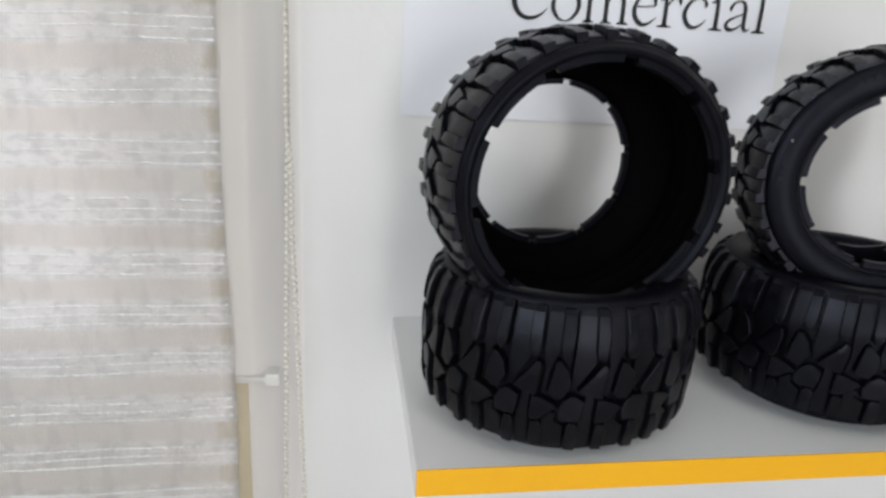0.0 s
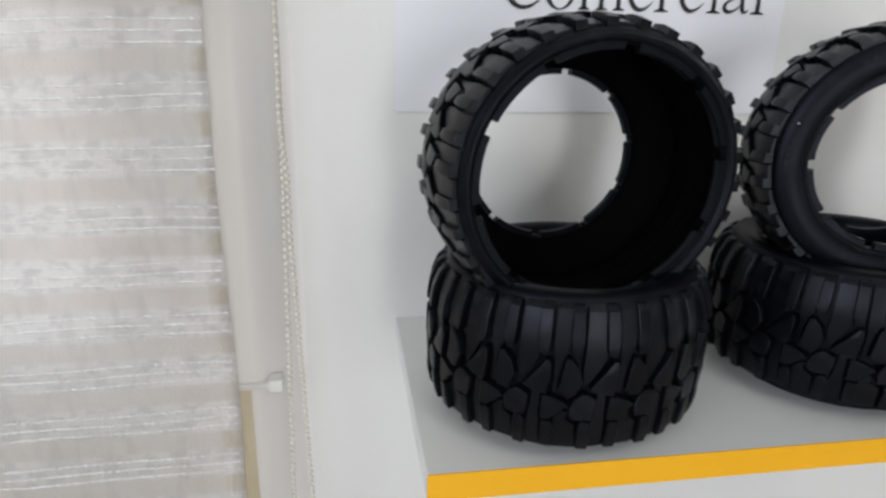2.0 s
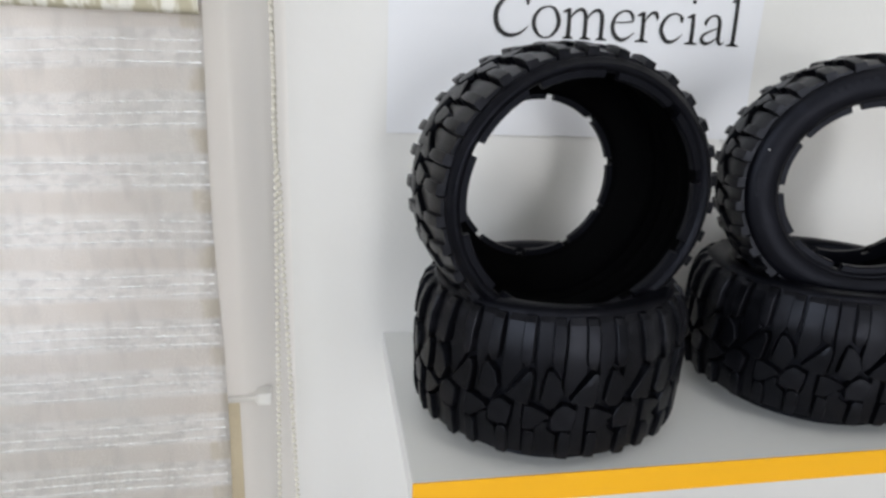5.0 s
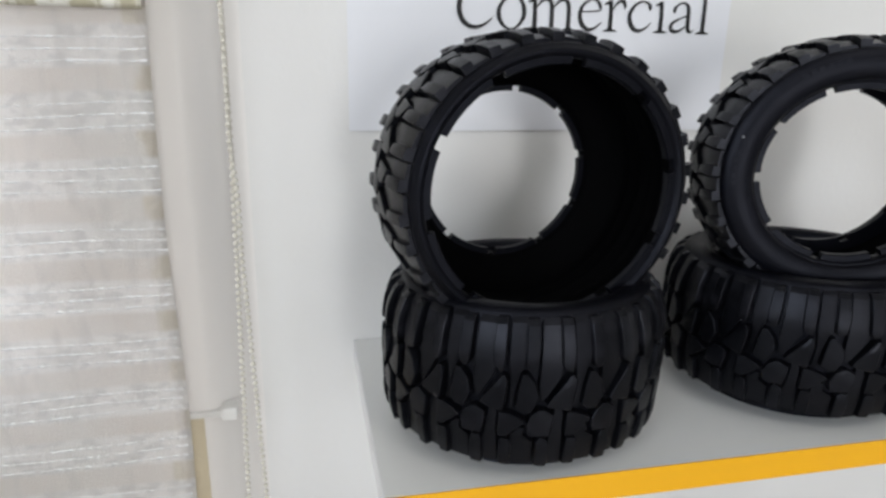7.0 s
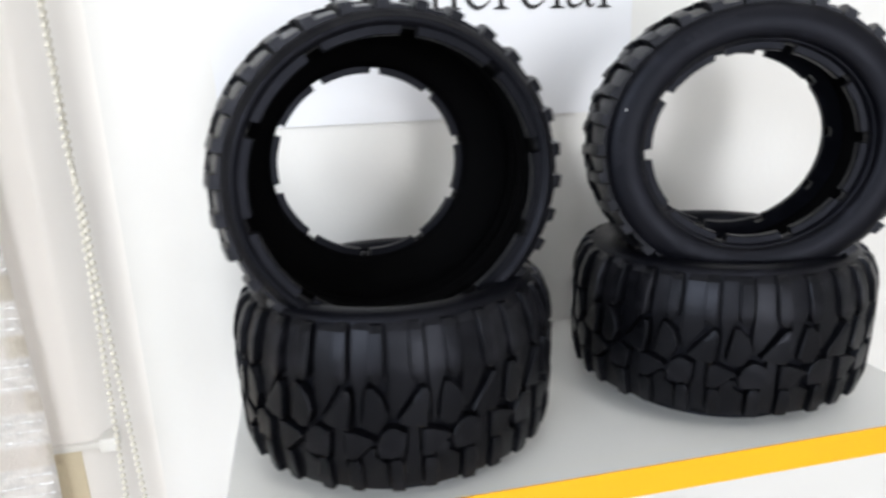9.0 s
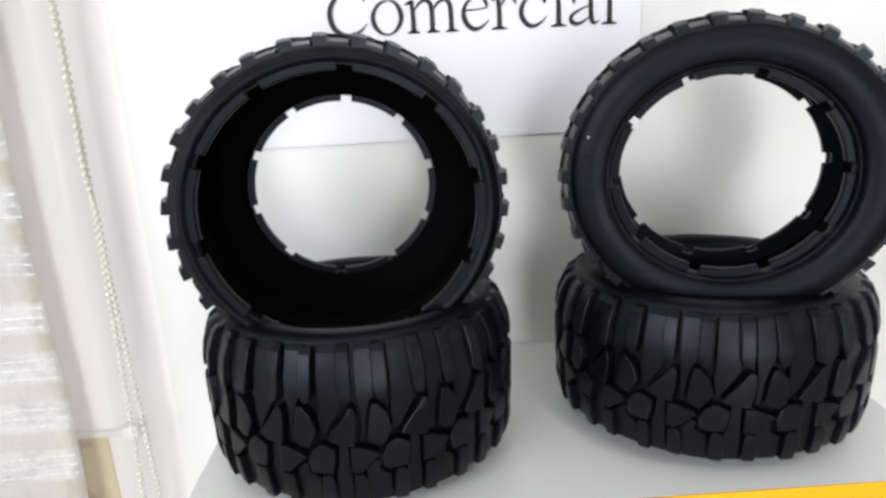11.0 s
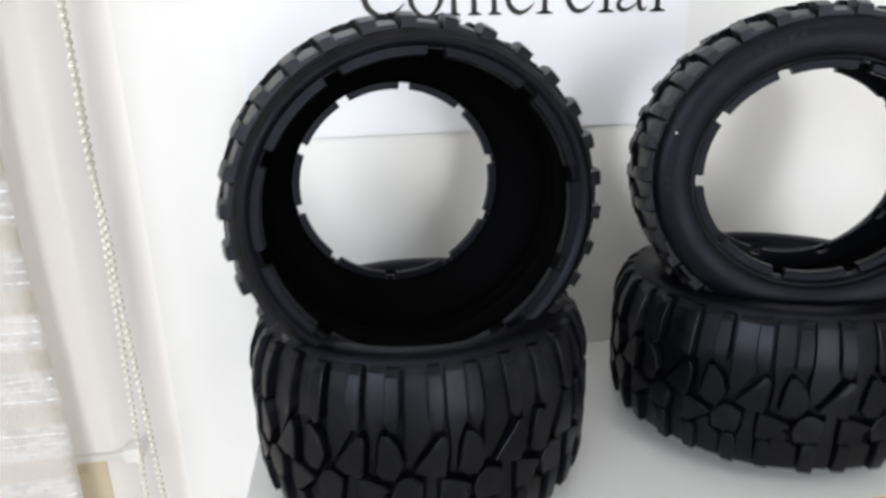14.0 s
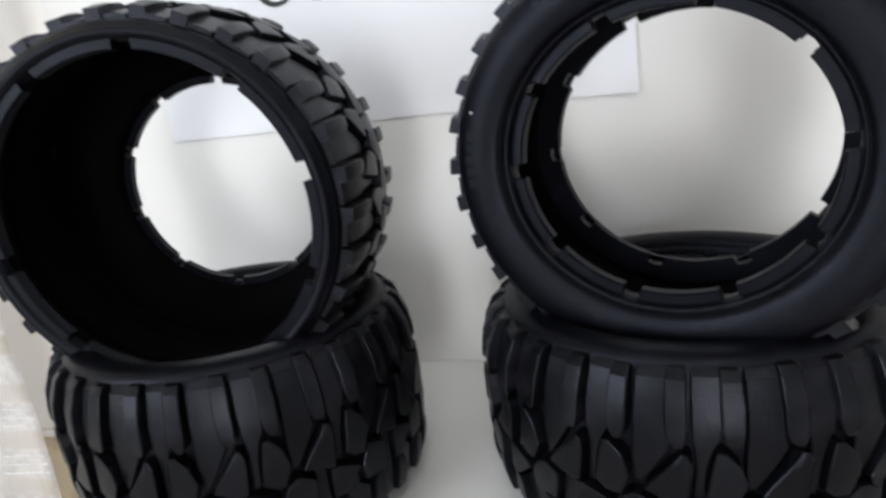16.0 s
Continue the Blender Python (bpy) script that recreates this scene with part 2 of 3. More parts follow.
for x0, x1, z0, z1 in ((ROOM_X0 - 0.2, 0.12, 0, ROOM_H), (0.68, ROOM_X1 + 0.2, 0, ROOM_H), (0.12, 0.68, 0, 0.40), (0.12, 0.68, 1.80, ROOM_H)):
    box(x0, x1, ROOM_Y0 - 0.2, ROOM_Y0, z0, z1, bm=bm)
tagged(part("wall_south", bm, PAINT), "white painted wall with a narrow window opening", "wall", kind="structure")
bm = bmesh.new()
for y0, y1, z0, z1 in ((ROOM_Y0, -1.8, 0, ROOM_H), (-0.7, WALL_Y, 0, ROOM_H), (-1.8, -0.7, 0, 1.05), (-1.8, -0.7, 2.15, ROOM_H)):
    box(ROOM_X0 - 0.2, ROOM_X0, y0, y1, z0, z1, bm=bm)
tagged(part("wall_west", bm, PAINT), "white painted wall with a window opening", "wall", kind="structure")

# Window frame in the opening.
window = tagged(new("window_1"), "warm grey window frame behind a woven blind", "window", kind="structure")
window.location = (0, WALL_Y, 0)
CASE_Y = -0.029
bm = bmesh.new()
prev = None
for n in range(33):
    # flat front, then a soft swell back to the wall
    f = max(0.0, (n - 2) / 30)
    x = -0.205 if n == 0 else -0.112 + 0.040 * f
    y = CASE_Y - CASE_Y * (3 * f * f - 2 * f ** 3) + (0.0001 if n == 32 else 0.0)
    row = [bm.verts.new((x, y, z)) for z in (0.30, OPEN_Z1)] + [bm.verts.new((x, 0.0006, z)) for z in (OPEN_Z1, 0.30)]
    if prev:
        for i in range(4):
            bm.faces.new((prev[i], prev[(i + 1) % 4], row[(i + 1) % 4], row[i]))
    else:
        bm.faces.new(row[::-1])
    prev = row
bm.faces.new(prev)
part("casing_board", bm, FRAME, window, smooth=False)
part("casing_board", box(OPEN_X0 - 0.05, OPEN_X0 + 0.1, CASE_Y, 0.012, 0.9672, OPEN_Z1, 0.0012), FRAME, window)
part("casing_board", box(OPEN_X0 + 0.1, -0.205, CASE_Y, 0.012, OPEN_Z1 - 0.08, OPEN_Z1, 0.0012), FRAME, window)
part("window_frame", box(OPEN_X0 + 0.1, -0.205, 0.012, 0.07, OPEN_Z0, OPEN_Z0 + 0.08, 0.003), FRAME, window)
sill = tagged(part("window_sill", box(OPEN_X0 - 0.06, -0.0925, 0.4172, WALL_Y - 0.0005, 0.9588, 0.9636, 0.0012), SILL),
              "thin pale stone window sill", "window sill", kind="structure")
part("end_cap", box(-0.1015, -0.0900, 0.4160, 0.4300, 0.9560, 0.9662, 0.0022), SILL, sill)
patch = tagged(part("bare_plaster_patch", box(OPEN_X0, -0.1145, 0.4200, WALL_Y - 0.0005, 0.30, 0.9586, 0.001), BEIGE),
               "bare beige plaster with brown stains under the sill", "wall patch", kind="structure")


def crack(points, width, name, mat, lab):
    """A thin uneven dark line on the wall."""
    bm = bmesh.new()
    rng = random.Random(5)
    prev = None
    for (xa, za), (xb, zb) in zip(points, points[1:]):
        for n in range(8):
            f = n / 8
            x, z = xa + (xb - xa) * f + rng.uniform(-0.0012, 0.0012), za + (zb - za) * f
            wd = width * rng.uniform(0.4, 1.2)
            row = [bm.verts.new((x - wd, WALL_Y - 0.0006, z)), bm.verts.new((x, WALL_Y - 0.0012, z)), bm.verts.new((x + wd, WALL_Y - 0.0006, z))]
            if prev:
                for i in range(2):
                    bm.faces.new((prev[i], prev[i + 1], row[i + 1], row[i]))
            prev = row
    return tagged(part(name, bm, mat), lab, "wall crack", kind="structure")


crack([(0.634, 1.30), (0.641, 1.20), (0.638, 1.10), (0.645, 1.02), (0.649, 0.985), (0.643, 0.93), (0.647, 0.86), (0.649, 0.75), (0.653, 0.55)],
      0.0011, "wall_crack", CRACK, "thin dark crack down the painted wall")
crack([(0.651, 0.995), (0.660, 0.985), (0.663, 0.972), (0.652, 0.965)], 0.006, "wall_stain", STAIN, "rusty brown stain beside the wall crack")

# ---- shelf ----
SHELF_W, SHELF_Y0, SHELF_T = 0.416, 0.2490, 0.0172
shelf = tagged(new("wall_shelf"), "white laminate wall shelf with an orange front edge", "shelf")
shelf.location = (0, 0, SHELF_Z)
part("board", box(0.0008, SHELF_W - 0.0008, SHELF_Y0 + 0.0008, WALL_Y - 0.0005, -SHELF_T, 0, 0.0004), MELAMINE, shelf)
part("edge_band", box(0, 0.0008, SHELF_Y0 + 0.0008, WALL_Y - 0.0005, -SHELF_T, 0.0), MELAMINE_EDGE, shelf, "white side edge band")
part("edge_band", box(SHELF_W - 0.0008, SHELF_W, SHELF_Y0 + 0.0008, WALL_Y - 0.0005, -SHELF_T, 0.0), MELAMINE_EDGE, shelf, "white side edge band")
part("front_tape", box(0.0, SHELF_W, SHELF_Y0, SHELF_Y0 + 0.0008, -SHELF_T, 0.0002), ORANGE, shelf, "bright orange front edge tape")

# ---- sheet of paper with its word ----
sheet = tagged(new("paper_sign"), "white paper sheet with a printed black word on the wall", "sign")
sheet.location = (0.0, WALL_Y - 0.0008, 1.1668)
bm = bmesh.new()
nx, nz = 24, 14
grid = [[bm.verts.new((0.298 * i / nx, -0.0004 - 0.0025 * max(0, i / nx - 0.90) / 0.1 * max(0, 0.22 - j / nz) / 0.22
                       - 0.0007 * math.sin(7 * i / nx) ** 2 * max(0, 0.15 - j / nz) / 0.15, 0.21 * j / nz)) for i in range(nx + 1)] for j in range(nz + 1)]
for j in range(nz):
    for i in range(nx):
        bm.faces.new((grid[j][i], grid[j][i + 1], grid[j + 1][i + 1], grid[j + 1][i]))
part("sheet", bm, PAPER, sheet)


def pen(bm, points, steps=10):
    """A smooth pen stroke through (x, z, width) points, x and z in shares of the small letters' height."""
    n = len(points)
    rows = []
    for i in range(n - 1):
        p = [Vector(points[max(0, min(n - 1, i + d))]) for d in (-1, 0, 1, 2)]
        for q in range(steps + (i == n - 2)):
            t = q / steps
            rows.append(0.5 * (2 * p[1] + (p[2] - p[0]) * t + (2 * p[0] - 5 * p[1] + 4 * p[2] - p[3]) * t * t
                               + (3 * p[1] - p[0] - 3 * p[2] + p[3]) * t ** 3))
    prev = None
    for i, c in enumerate(rows):
        d = rows[min(i + 1, len(rows) - 1)] - rows[max(i - 1, 0)]
        side = Vector((-d.y, d.x)).normalized() * max(0.012, c.z) / 2
        pair = [bm.verts.new((c.x + f * side.x, 0, c.y + f * side.y)) for f in (-1, 1)]
        if prev:
            bm.faces.new((prev[0], prev[1], pair[1], pair[0]))
        prev = pair


def stem(bm, x, top, foot=0.19, flag=0.22, lean=0.03):
    """An upright with a slab foot and a slanting flag at its head."""
    pen(bm, [(x - lean, top, 0.13), (x, top * 0.5, 0.145), (x, 0.03, 0.16)])
    if foot:
        pen(bm, [(x - foot, 0.02, 0.03), (x - 0.07, 0.045, 0.09), (x + 0.07, 0.045, 0.09), (x + foot, 0.02, 0.03)], 5)
    if flag:
        pen(bm, [(x - flag - lean, top - 0.13, 0.025), (x - 0.06 - lean, top - 0.075, 0.11), (x + 0.05 - lean, top - 0.01, 0.03)], 5)


def letter(ch):
    """One letter of the printed word, old-style serif, its left edge at 0 and small letters 1 high."""
    bm = bmesh.new()
    if ch == "C":
        pen(bm, [(1.14, 1.00, 0.05), (1.13, 1.16, 0.14), (1.10, 1.27, 0.06), (0.80, 1.34, 0.055), (0.42, 1.22, 0.10), (0.14, 0.90, 0.15), (0.085, 0.56, 0.165),
                 (0.20, 0.24, 0.16), (0.47, 0.05, 0.135), (0.78, 0.06, 0.105), (1.03, 0.19, 0.06), (1.20, 0.36, 0.02)])
    elif ch == "o":
        pen(bm, [(0.58, 1.00, 0.045), (0.28, 0.90, 0.085), (0.09, 0.62, 0.13), (0.10, 0.33, 0.145), (0.27, 0.09, 0.10), (0.50, 0.01, 0.05),
                 (0.74, 0.11, 0.085), (0.92, 0.40, 0.14), (0.90, 0.70, 0.145), (0.76, 0.92, 0.10), (0.58, 1.00, 0.045)])
    elif ch == "m":
        stem(bm, 0.25, 0.97)
        for x in (0.25, 0.83):
            pen(bm, [(x, 0.60, 0.03), (x + 0.17, 0.84, 0.075), (x + 0.38, 0.95, 0.11), (x + 0.53, 0.85, 0.14), (x + 0.575, 0.60, 0.145), (x + 0.58, 0.03, 0.155)])
            pen(bm, [(x + 0.40, 0.02, 0.03), (x + 0.52, 0.045, 0.09), (x + 0.65, 0.045, 0.09), (x + 0.80, 0.02, 0.03)], 5)
    elif ch == "e":
        pen(bm, [(0.10, 0.60, 0.045), (0.40, 0.61, 0.045), (0.78, 0.65, 0.045)])
        pen(bm, [(0.80, 0.65, 0.06), (0.76, 0.83, 0.115), (0.62, 0.97, 0.075), (0.42, 0.97, 0.06), (0.17, 0.80, 0.10), (0.075, 0.52, 0.14), (0.15, 0.24, 0.155),
                 (0.36, 0.06, 0.14), (0.58, 0.08, 0.09), (0.78, 0.22, 0.045), (0.86, 0.31, 0.02)])
    elif ch == "r":
        stem(bm, 0.26, 0.98, foot=0.25)
        pen(bm, [(0.28, 0.62, 0.035), (0.40, 0.83, 0.065), (0.55, 0.96, 0.09), (0.68, 0.95, 0.13), (0.74, 0.84, 0.11), (0.75, 0.72, 0.03)])
    elif ch == "c":
        pen(bm, [(0.80, 0.70, 0.05), (0.79, 0.82, 0.13), (0.73, 0.92, 0.08), (0.52, 0.98, 0.06), (0.26, 0.87, 0.095), (0.09, 0.60, 0.14), (0.10, 0.34, 0.155),
                 (0.28, 0.10, 0.145), (0.50, 0.06, 0.105), (0.74, 0.19, 0.055), (0.86, 0.33, 0.02)])
    elif ch == "i":
        stem(bm, 0.26, 1.0, foot=0.25)
        pen(bm, [(0.12, 1.38, 0.03), (0.20, 1.39, 0.14), (0.28, 1.40, 0.03)], 5)
    elif ch == "a":
        pen(bm, [(0.20, 0.64, 0.03), (0.18, 0.76, 0.12), (0.30, 0.92, 0.07), (0.48, 0.98, 0.07), (0.63, 0.92, 0.11), (0.70, 0.74, 0.14), (0.71, 0.40, 0.145),
                 (0.74, 0.14, 0.14), (0.84, 0.06, 0.085), (0.97, 0.14, 0.02)])
        pen(bm, [(0.70, 0.60, 0.04), (0.38, 0.47, 0.06), (0.14, 0.33, 0.10), (0.09, 0.17, 0.135), (0.23, 0.06, 0.125), (0.45, 0.11, 0.07), (0.70, 0.29, 0.03)])
    elif ch == "l":
        stem(bm, 0.28, 1.58, foot=0.25)
    return bm


EM = 0.0228
STARTS = (0.0780, 0.1078, 0.1316, 0.1708, 0.1916, 0.2112, 0.2334, 0.2460, 0.2690)
for ch, x in zip("Comercial", STARTS):
    part("letter", letter(ch), INK, sheet, "printed black letter", m=pose(x, -0.0012, 1.2408 - 1.1668) @ Matrix.Diagonal((EM, 1, EM, 1)))

# ---- tyres ----
WIDE = ((0.0, 0.0868), (0.020, 0.0867), (0.030, 0.0862), (0.036, 0.0855), (0.0405, 0.0843), (0.046, 0.0818))
NARROW = ((0.0, 0.0868), (0.020, 0.0866), (0.030, 0.0860), (0.036, 0.0850), (0.0405, 0.0835), (0.046, 0.0808))
LOADED = ([(0.0, 0.0874), (0.015, 0.0874), (0.025, 0.0870), (0.033, 0.0856), (0.038, 0.0836), (0.0412, 0.0815), (0.046, 0.0750)],
          [(0.0, 0.0874), (0.015, 0.0872), (0.025, 0.0864), (0.034, 0.0842), (0.036, 0.0815), (0.0385, 0.0755), (0.0412, 0.0690), (0.046, 0.0620)])
GROOVE = 0.0066


def crown(w, k, shape):
    """Radius of the tread's crown at w from the middle, for a tyre whose width is k times the plain one."""
    u = abs(w) / k
    if isinstance(shape[0], list):
        shape = shape[0] if w > 0 else shape[1]
    for (a, ra), (b, rb) in zip(shape, shape[1:]):
        if u <= b:
            return ra + (rb - ra) * (u - a) / (b - a)
    return shape[-1][1]


def block_mesh(name, sections, k, shape, dip):
    """A tread block from (w, start, end) sections in metres and degrees, its top dip below the crown and leaning a little to one side."""
    bm = bmesh.new()
    cols = []
    for n, (w, s0, s1) in enumerate(sections):
        w *= k
        top = crown(w, k, shape) - dip
        low = crown(w, k, shape) - GROOVE - 0.0008
        end = n in (0, len(sections) - 1)
        inset = min(0.30, (s1 - s0) * 0.25)
        drop = 0.0004
        lean = 0.0005
        flat = top - (drop if end else 0)
        mid = (s0 + s1) / 2
        row = []
        for a, r in ((s0 - 0.22, low), (s0, top - drop - lean), (s0 + inset, flat - 0.9 * lean), (mid, flat - 0.4 * lean), (s1 - inset, flat), (s1, top - drop), (s1 + 0.22, low)):
            a = radians(a)
            row.append(bm.verts.new((r * math.cos(a), r * math.sin(a), w)))
        cols.append(row)
    for p, q in zip(cols, cols[1:]):
        for i in range(6):
            bm.faces.new((p[i], p[i + 1], q[i + 1], q[i]))
    bm.faces.new(cols[0])
    bm.faces.new(cols[-1][::-1])
    me = mesh_of(name, bm, TREAD_RUBBER, True)
    me.set_sharp_from_angle(angle=radians(20))
    return me


# The tread repeats every 24 degrees: (depth below the crown, sections of (w, start, end)).
STEP_DOWN = 0.0030
TREAD = (
    # shoulder bars and the lower plateaus beside them, which run down between the lugs
    (0.0, [(0.0430, 0.2, 4.2), (0.0405, 0.0, 4.4), (0.0319, -0.1, 4.4), (0.0241, 0.0, 4.3), (0.0205, 0.6, 4.0), (0.0185, 2.0, 3.4)]),
    (STEP_DOWN, [(0.0425, -6.6, 0.4), (0.0397, -7.0, 0.4), (0.0288, -7.1, 0.3), (0.0205, -7.2, 0.5), (0.0172, -7.3, 1.2), (0.0113, -7.6, -1.2), (0.0050, -7.4, -4.0), (0.0023, -7.0, -5.6)]),
    (0.0, [(0.0425, 11.7, 15.7), (0.0401, 11.5, 15.9), (0.0319, 11.4, 16.0), (0.0248, 11.4, 15.8), (0.0210, 12.0, 15.4), (0.0190, 12.8, 14.4)]),
    (STEP_DOWN, [(0.0430, 5.6, 11.8), (0.0405, 5.4, 11.8), (0.0288, 5.4, 11.7), (0.0210, 5.5, 11.4), (0.0167, 5.9, 9.8), (0.0095, 6.2, 8.4), (0.0005, 5.6, 7.8), (-0.0022, 5.4, 7.2)]),
    # upper lugs
    (0.0, [(0.0160, 3.3, 4.5), (0.0132, 1.9, 5.3), (0.0091, -0.4, 5.3), (0.0043, -3.2, 4.8), (0.0010, -4.6, 4.5), (-0.0013, -1.0, 4.2), (-0.0024, 2.4, 4.0)]),
    (0.0, [(0.0173, 10.4, 12.0), (0.0126, 9.6, 15.0), (0.0054, 8.8, 16.4), (0.0005, 8.2, 15.0), (-0.0027, 10.6, 13.6)]),
    # lower lugs
    (0.0, [(-0.0016, -7.2, -5.4), (-0.0041, -9.8, -2.2), (-0.0089, -11.4, -2.4), (-0.0157, -10.6, -3.4)]),
    (0.0, [(-0.0034, 2.8, 5.4), (-0.0062, 2.7, 10.6), (-0.0079, 2.6, 12.0), (-0.0162, 2.4, 5.6)]),
    # bars and plateaus of the other shoulder
    (0.0, [(-0.0170, -6.6, -4.4), (-0.0193, -7.6, -3.4), (-0.0247, -7.8, -3.2), (-0.0310, -7.7, -3.2), (-0.0339, -7.5, -3.4)]),
    (STEP_DOWN, [(-0.0004, -1.4, 0.8), (-0.0049, -1.6, 2.0), (-0.0139, -2.2, 1.8), (-0.0193, -3.4, 2.2), (-0.0301, -3.4, 2.4), (-0.0333, -3.2, 2.2)]),
    (0.0, [(-0.0175, 3.6, 6.2), (-0.0198, 3.0, 7.2), (-0.0247, 2.9, 7.4), (-0.0305, 3.0, 7.3), (-0.0333, 3.2, 7.1)]),
    (STEP_DOWN, [(-0.0126, 10.0, 11.8), (-0.0166, 7.0, 11.6), (-0.0202, 7.0, 15.4), (-0.0301, 7.1, 15.6), (-0.0339, 7.1, 15.4)]),
)


def notched_ring(w0, w1, r_out, r_in, r_notch, count, half, spin):
    """A bead ring from w0 to w1 with notches in its inner edge."""
    bm = bmesh.new()
    marks = []
    step = 360 / count
    for n in range(count):
        c = 90 + spin + n * step
        marks += [(c - half - 0.4, r_in), (c - half, r_notch), (c, r_notch + 0.0004), (c + half, r_notch), (c + half + 0.4, r_in)]
        free = step - 2 * half - 0.8
        marks += [(c + half + 0.4 + free * f / 6, r_in) for f in range(1, 6)]
    rows = []
    for deg, ri in marks:
        a = radians(deg)
        c, s = math.cos(a), math.sin(a)
        rows.append([bm.verts.new((r * c, r * s, w)) for r, w in ((r_out, w0), (ri + 0.0006, w0), (ri, w0 + (w1 - w0) * 0.2), (ri, w1), (r_out, w1))])
    for p, q in zip(rows, rows[1:] + rows[:1]):
        for i in range(5):
            j = (i + 1) % 5
            bm.faces.new((p[i], p[j], q[j], q[i]))
    return bm


def tyre(label, k, shape, front_in, back_in, spin=0.0, sunk=0.0, inset=0.011, reach=0.05):
    """A bare rubber tyre, its axis along z, its middle at the origin."""
    t = tagged(new("rubber_tyre"), label, "tyre", "tyres on the shelf")
    h = 0.046 * k
    gap = 0.0070 if inset > 0.008 else 0.0044

    def side(r_in, s):
        lip = r_in + gap
        edge = crown(s * 0.0415 * k, k, shape) - GROOVE + 0.0016
        return [(0.0418 * k, edge), (h - 0.0022, edge - 0.0010), (h - 0.0006, edge - 0.0034), (h, (edge + lip) / 2), (h - 0.0004, lip + 0.0016),
                (h - 0.0016, lip), (h - 0.0034, lip - 0.0010), (h - 0.0060, lip - 0.0012)]

    spots = (0.039, 0.036, 0.033, 0.029, 0.024, 0.018, 0.009, 0.0, -0.009, -0.018, -0.024, -0.029, -0.033, -0.036, -0.039)
    base = [(w * k, crown(w * k, k, shape) - GROOVE) for w in spots]
    outer = side(front_in, 1)[::-1] + base + [(-w, r) for w, r in side(back_in, -1)]
    part("casing", revolve(outer, 128), RUBBER, t, smooth=True)

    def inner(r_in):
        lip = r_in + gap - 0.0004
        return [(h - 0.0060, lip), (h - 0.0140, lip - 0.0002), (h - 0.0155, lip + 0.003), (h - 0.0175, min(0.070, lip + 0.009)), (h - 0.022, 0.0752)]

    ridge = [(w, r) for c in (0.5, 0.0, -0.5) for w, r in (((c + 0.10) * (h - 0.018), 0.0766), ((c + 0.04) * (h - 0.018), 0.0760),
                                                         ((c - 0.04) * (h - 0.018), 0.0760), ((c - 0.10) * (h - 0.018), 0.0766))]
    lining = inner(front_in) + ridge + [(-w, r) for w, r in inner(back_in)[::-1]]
    # near-black lining carries the shade of the hollow in its colour
    part("lining", revolve(lining, 96), RUBBER_IN_SHADE, t, "inner lining, coloured near black for the shade inside", smooth=True)
    for s, r_in in ((1, front_in), (-1, back_in)):
        d = 0 if s > 0 else sunk
        part("bead", notched_ring(s * (h - inset + 0.0025 - d), s * (h - inset - 0.0025 - d), r_in + gap + 0.0010 + d * 0.3, r_in, r_in + 0.0037, 10, 3.0, spin), RUBBER, t, "notched inner bead ring")
        lip = r_in + 0.0068
        if inset > 0.008:
            part("rim_lip", revolve([(s * (h - 0.0058), lip), (s * (h - 0.0046), lip - 0.0010), (s * (h - 0.0056), lip - 0.0022), (s * (h - 0.0087), lip - 0.0026)], 96), RUBBER, t, smooth=True)
    for dip, sections in TREAD:
        me = block_mesh("tread_block", [q for q in sections if abs(q[0]) < reach], k, shape, dip)
        for n in range(15):
            ob = new("tread_block", me)
            ob.parent = t
            ob.matrix_basis = pose(0, 0, 0, 0, 0, n * 24 + spin)
    return t


def upright(x, y, z, yaw, tilt, sx, sy, slant=0.0):
    """The pose of a tyre that stands on its tread and faces -y, turned by yaw, a little flattened by its weight along a slanting line."""
    return (pose(x, y, z, 0, 0, yaw) @ pose(0, 0, 0, 90 - tilt, 0, 0) @ pose(0, 0, 0, 0, 0, slant)
            @ Matrix.Diagonal((sx, sy, 1, 1)) @ pose(0, 0, 0, 0, 0, -slant))


low_l = tyre("wide black rubber tyre lying flat on the shelf", 1.08, LOADED, 0.0545, 0.0535)
low_l.matrix_basis = pose(0.0955, 0.3205, SHELF_Z + 0.0497, 0, 0, 3) @ Matrix.Diagonal((0.998, 0.915, 1, 1))
copy_thing(low_l, pose(0.3072, 0.3376, SHELF_Z + 0.0479, 0, 0, 90) @ Matrix.Diagonal((0.982, 1.158, 0.962, 1)))
top_l = tyre("wide black rubber tyre standing on a flat tyre", 0.93, WIDE, 0.0675, 0.0510, -6.6, sunk=0.0028, inset=0.0045, reach=0.0425)
top_l.matrix_basis = upright(0.0922, 0.3199, 1.1525, 6.0, 0.6, 1.022, 0.964, 30)
top_r = tyre("narrow black rubber tyre standing on a flat tyre", 0.77, NARROW, 0.0532, 0.0532, -14.0, sunk=0.0072, reach=0.0425)
top_r.matrix_basis = upright(0.3036, 0.3226, 1.1558, -18.0, 2.0, 1.027, 0.958)


mark = mesh_of("raised_mark", box(-0.0028, 0.0028, -0.0016, 0.0016, -0.0012, 0.0, 0.0003), RUBBER)
for start, count in ((170, 5), (104, 6)):
    for n in range(count):
        ob = new("raised_mark", mark)
        ob.parent = top_r
        ob.matrix_basis = pose(0, 0, 0, 0, 0, start + 3.9 * n) @ Matrix.Translation((0.0705, 0, 0.0353))
speck = bmesh.new()
bmesh.ops.create_icosphere(speck, subdivisions=1, radius=0.0006)
part("lint_speck", speck, YARN, top_r, "tiny white lint speck", m=pose(-0.0690, 0.0225, 0.0354))

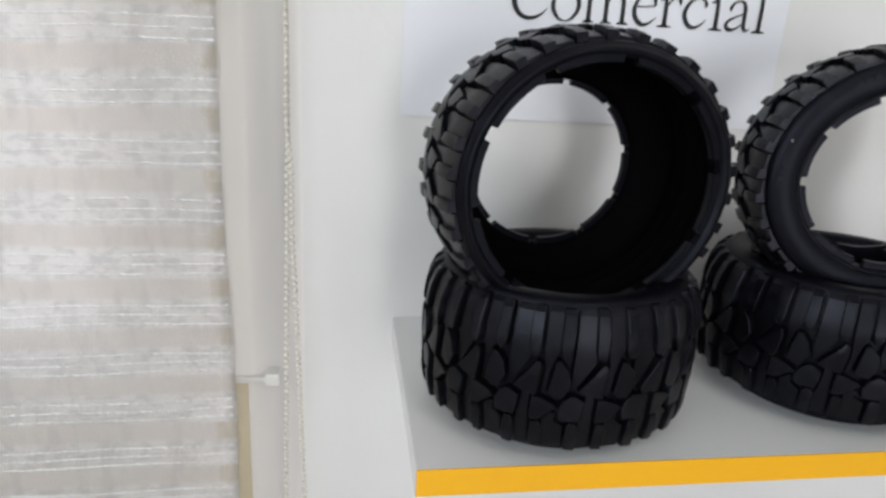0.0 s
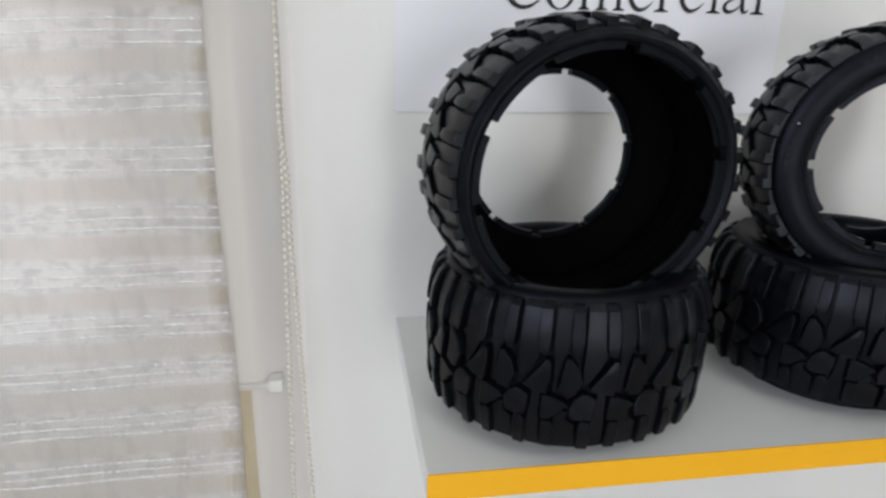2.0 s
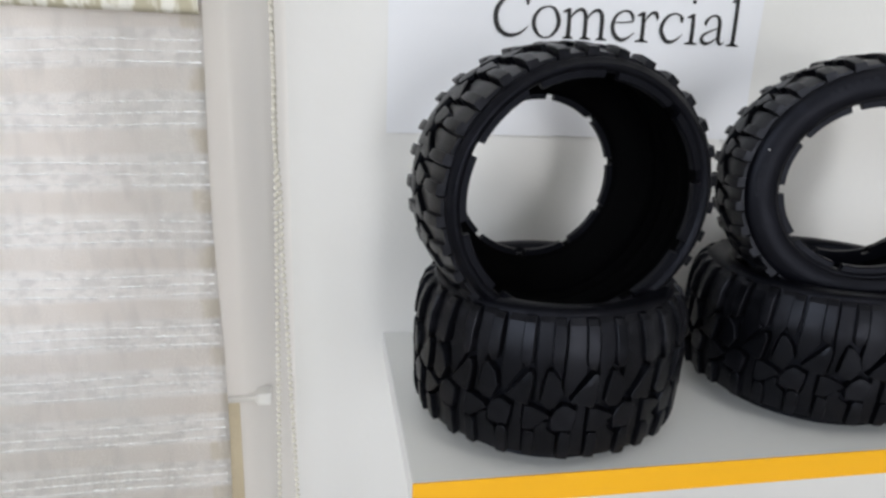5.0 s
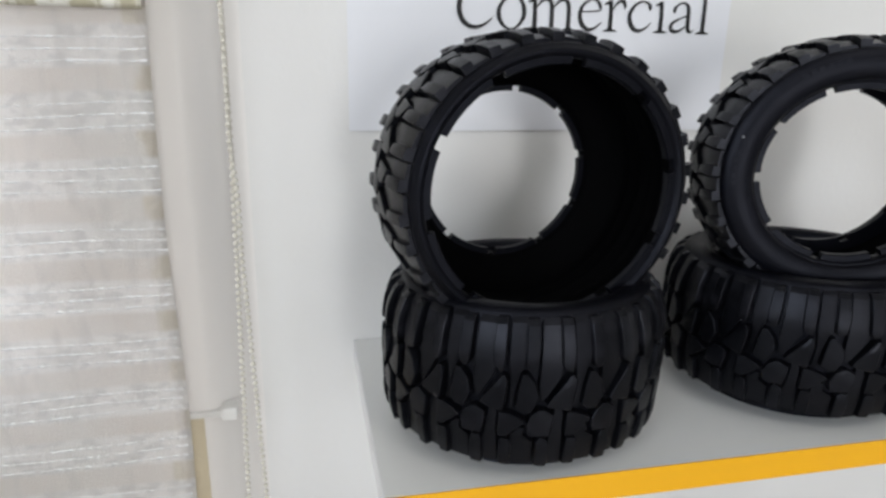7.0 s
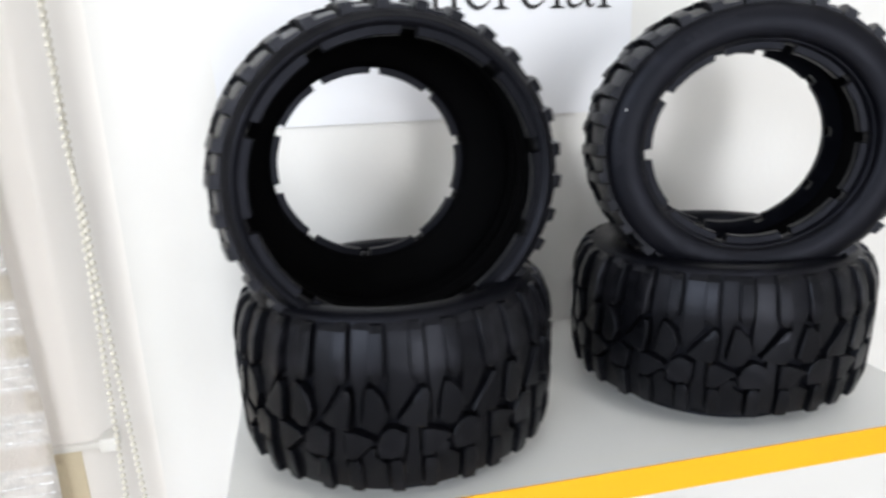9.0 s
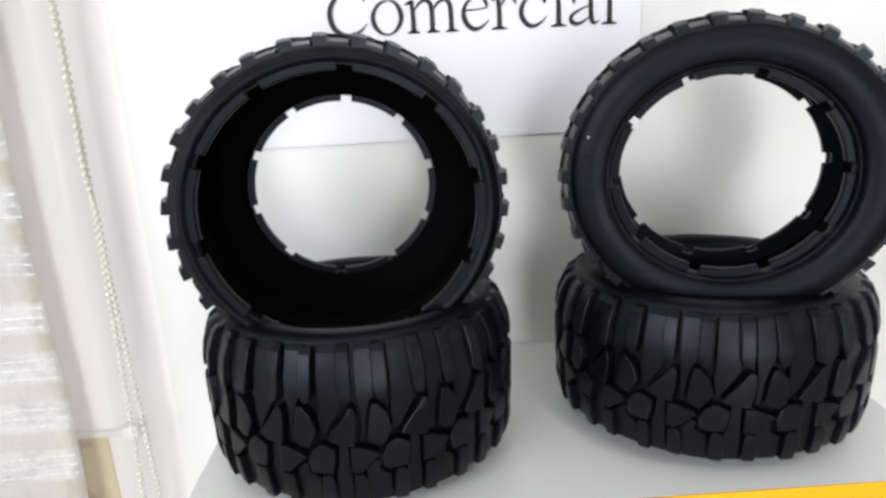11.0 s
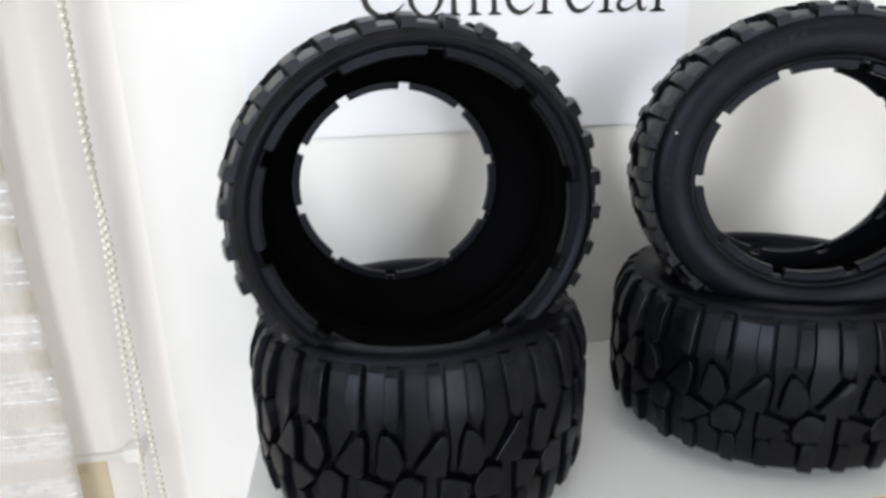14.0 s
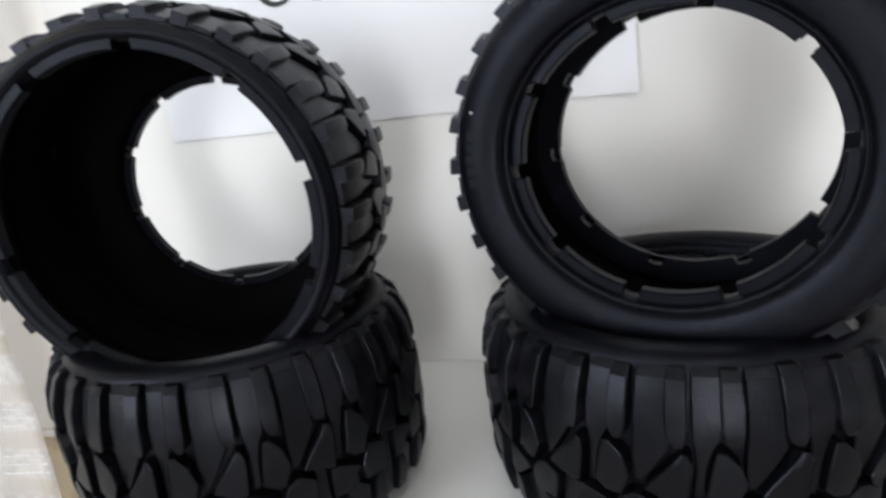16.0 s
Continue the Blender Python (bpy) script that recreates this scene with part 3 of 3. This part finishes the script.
# ---- roman blind ----
BX0, BZ0, BZ1, STEP = -1.12, 0.62, 1.262, 0.0372


def blind_y(x, z):
    return 0.386 + 0.0015 * math.sin(9 * x + 14 * z) + 0.001 * math.sin(31 * z + 2)


def blind_edge(z):
    return -0.1190 - 0.0015 * math.sin(18 * z)


def slope(x, z):
    """The weave sags a little away from the edge."""
    return 0.0014 * math.sin(11 * x + 9 * z) + 0.0006 * math.sin(47 * x + 60 * z) + 0.05 * max(-0.2, x + 0.25) * max(0.0, min(1.0, (z - 1.08) / 0.12))


blind = tagged(new("woven_blind"), "cream woven fabric blind hanging over the window", "blind")
bm = bmesh.new()
nx, nz = 60, 90
rowsv = []
for j in range(nz + 1):
    z = BZ0 + (BZ1 - BZ0) * j / nz
    e = blind_edge(z)
    rowsv.append([bm.verts.new((x, blind_y(x, z), z)) for x in (BX0 + (e - BX0) * (i / nx) ** 0.6 for i in range(nx + 1))])
for p, q in zip(rowsv, rowsv[1:]):
    for i in range(nx):
        bm.faces.new((p[i], p[i + 1], q[i + 1], q[i]))
bmesh.ops.solidify(bm, geom=bm.faces[:], thickness=0.0008)
part("cloth", bm, CLOTH, blind, smooth=True)


def yarn(z):
    bm = bmesh.new()
    n = 480
    prev = None
    for i in range(n + 1):
        x = BX0 + (-0.1205 - BX0) * (i / n) ** 0.6
        zz = z + slope(x, z)
        y = blind_y(x, zz)
        fat = 0.00058 * max(0.15, 0.7 + 1.0 * noise.noise((x * 160, z * 900, 0)) + 0.5 * noise.noise((x * 25, z * 900, 4)) + 0.4 * math.sin(x * 1100 + z * 700))
        ring = [bm.verts.new((x, y - 0.0003 - 0.8 * fat * s, zz + fat * c)) for s, c in ((0, -1), (1, 0), (0, 1))]
        if prev:
            for a in range(2):
                bm.faces.new((prev[a], prev[a + 1], ring[a + 1], ring[a]))
        prev = ring
    return bm


z = BZ0 + 0.0315
while z < BZ1 - 0.03:
    for d in (0, 0.0068, 0.0136):
        part("yarn", yarn(z + d), YARN, blind, "white woven yarn line", smooth=True)
    z += STEP
# Upper fold of the cloth, which hangs a little in front.
bm = bmesh.new()
prof = [(0.000, 1.2465), (-0.0055, 1.2435), (-0.0075, 1.2475), (-0.0080, 1.2525), (-0.0070, 1.260), (-0.006, 1.30), (-0.004, 1.42), (0.0, 1.60), (0.0, 2.2)]
prev = None
for dy, z in prof:
    row = [bm.verts.new((x, 0.386 + dy + 0.001 * math.sin(40 * x), z)) for x in (BX0 + (-0.1195 - BX0) * i / 40 for i in range(41))]
    if prev:
        for i in range(40):
            bm.faces.new((prev[i], prev[i + 1], row[i + 1], row[i]))
    prev = row
part("upper_fold", bm, FOLD, blind, "gathered upper fold of the cloth", smooth=True)

# ---- ball chain of the blind ----
chain = tagged(new("ball_chain"), "pearl plastic ball chain hanging beside the blind", "chain")
ball = bmesh.new()
bmesh.ops.create_icosphere(ball, subdivisions=2, radius=0.0018)
ball = mesh_of("bead", ball, BEAD, True)


def strand(side, z):
    """The place of one of the chain's two sides at height z; they lie together above and part below."""
    f = max(0.0, min(1.0, (1.17 - z) / 0.34))
    twist = 0.0010 * math.sin((z - 1.10) * 60) * math.exp(-((z - 1.14) / 0.05) ** 2)
    return (-0.0783 - 0.007 * f + side * (0.0165 * f + twist), 0.394 - (side - 0.5) * 0.003 * (1 - f), z)


for side in (0, 1):
    for n in range(100):
        ob = new("bead", ball)
        ob.parent = chain
        ob.location = strand(side, 0.80 + n * 0.0050 + side * 0.0025)
    bm = bmesh.new()
    prev = None
    for n in range(41):
        p = strand(side, 0.80 + 0.0165 * n)
        ring = [bm.verts.new((p[0] + 0.0005 * math.cos(a), p[1] + 0.0005 * math.sin(a), p[2])) for a in (0, 2.1, 4.2)]
        if prev:
            for i in range(3):
                bm.faces.new((prev[i], prev[(i + 1) % 3], ring[(i + 1) % 3], ring[i]))
        prev = ring
    part("cord", bm, CORD, chain)
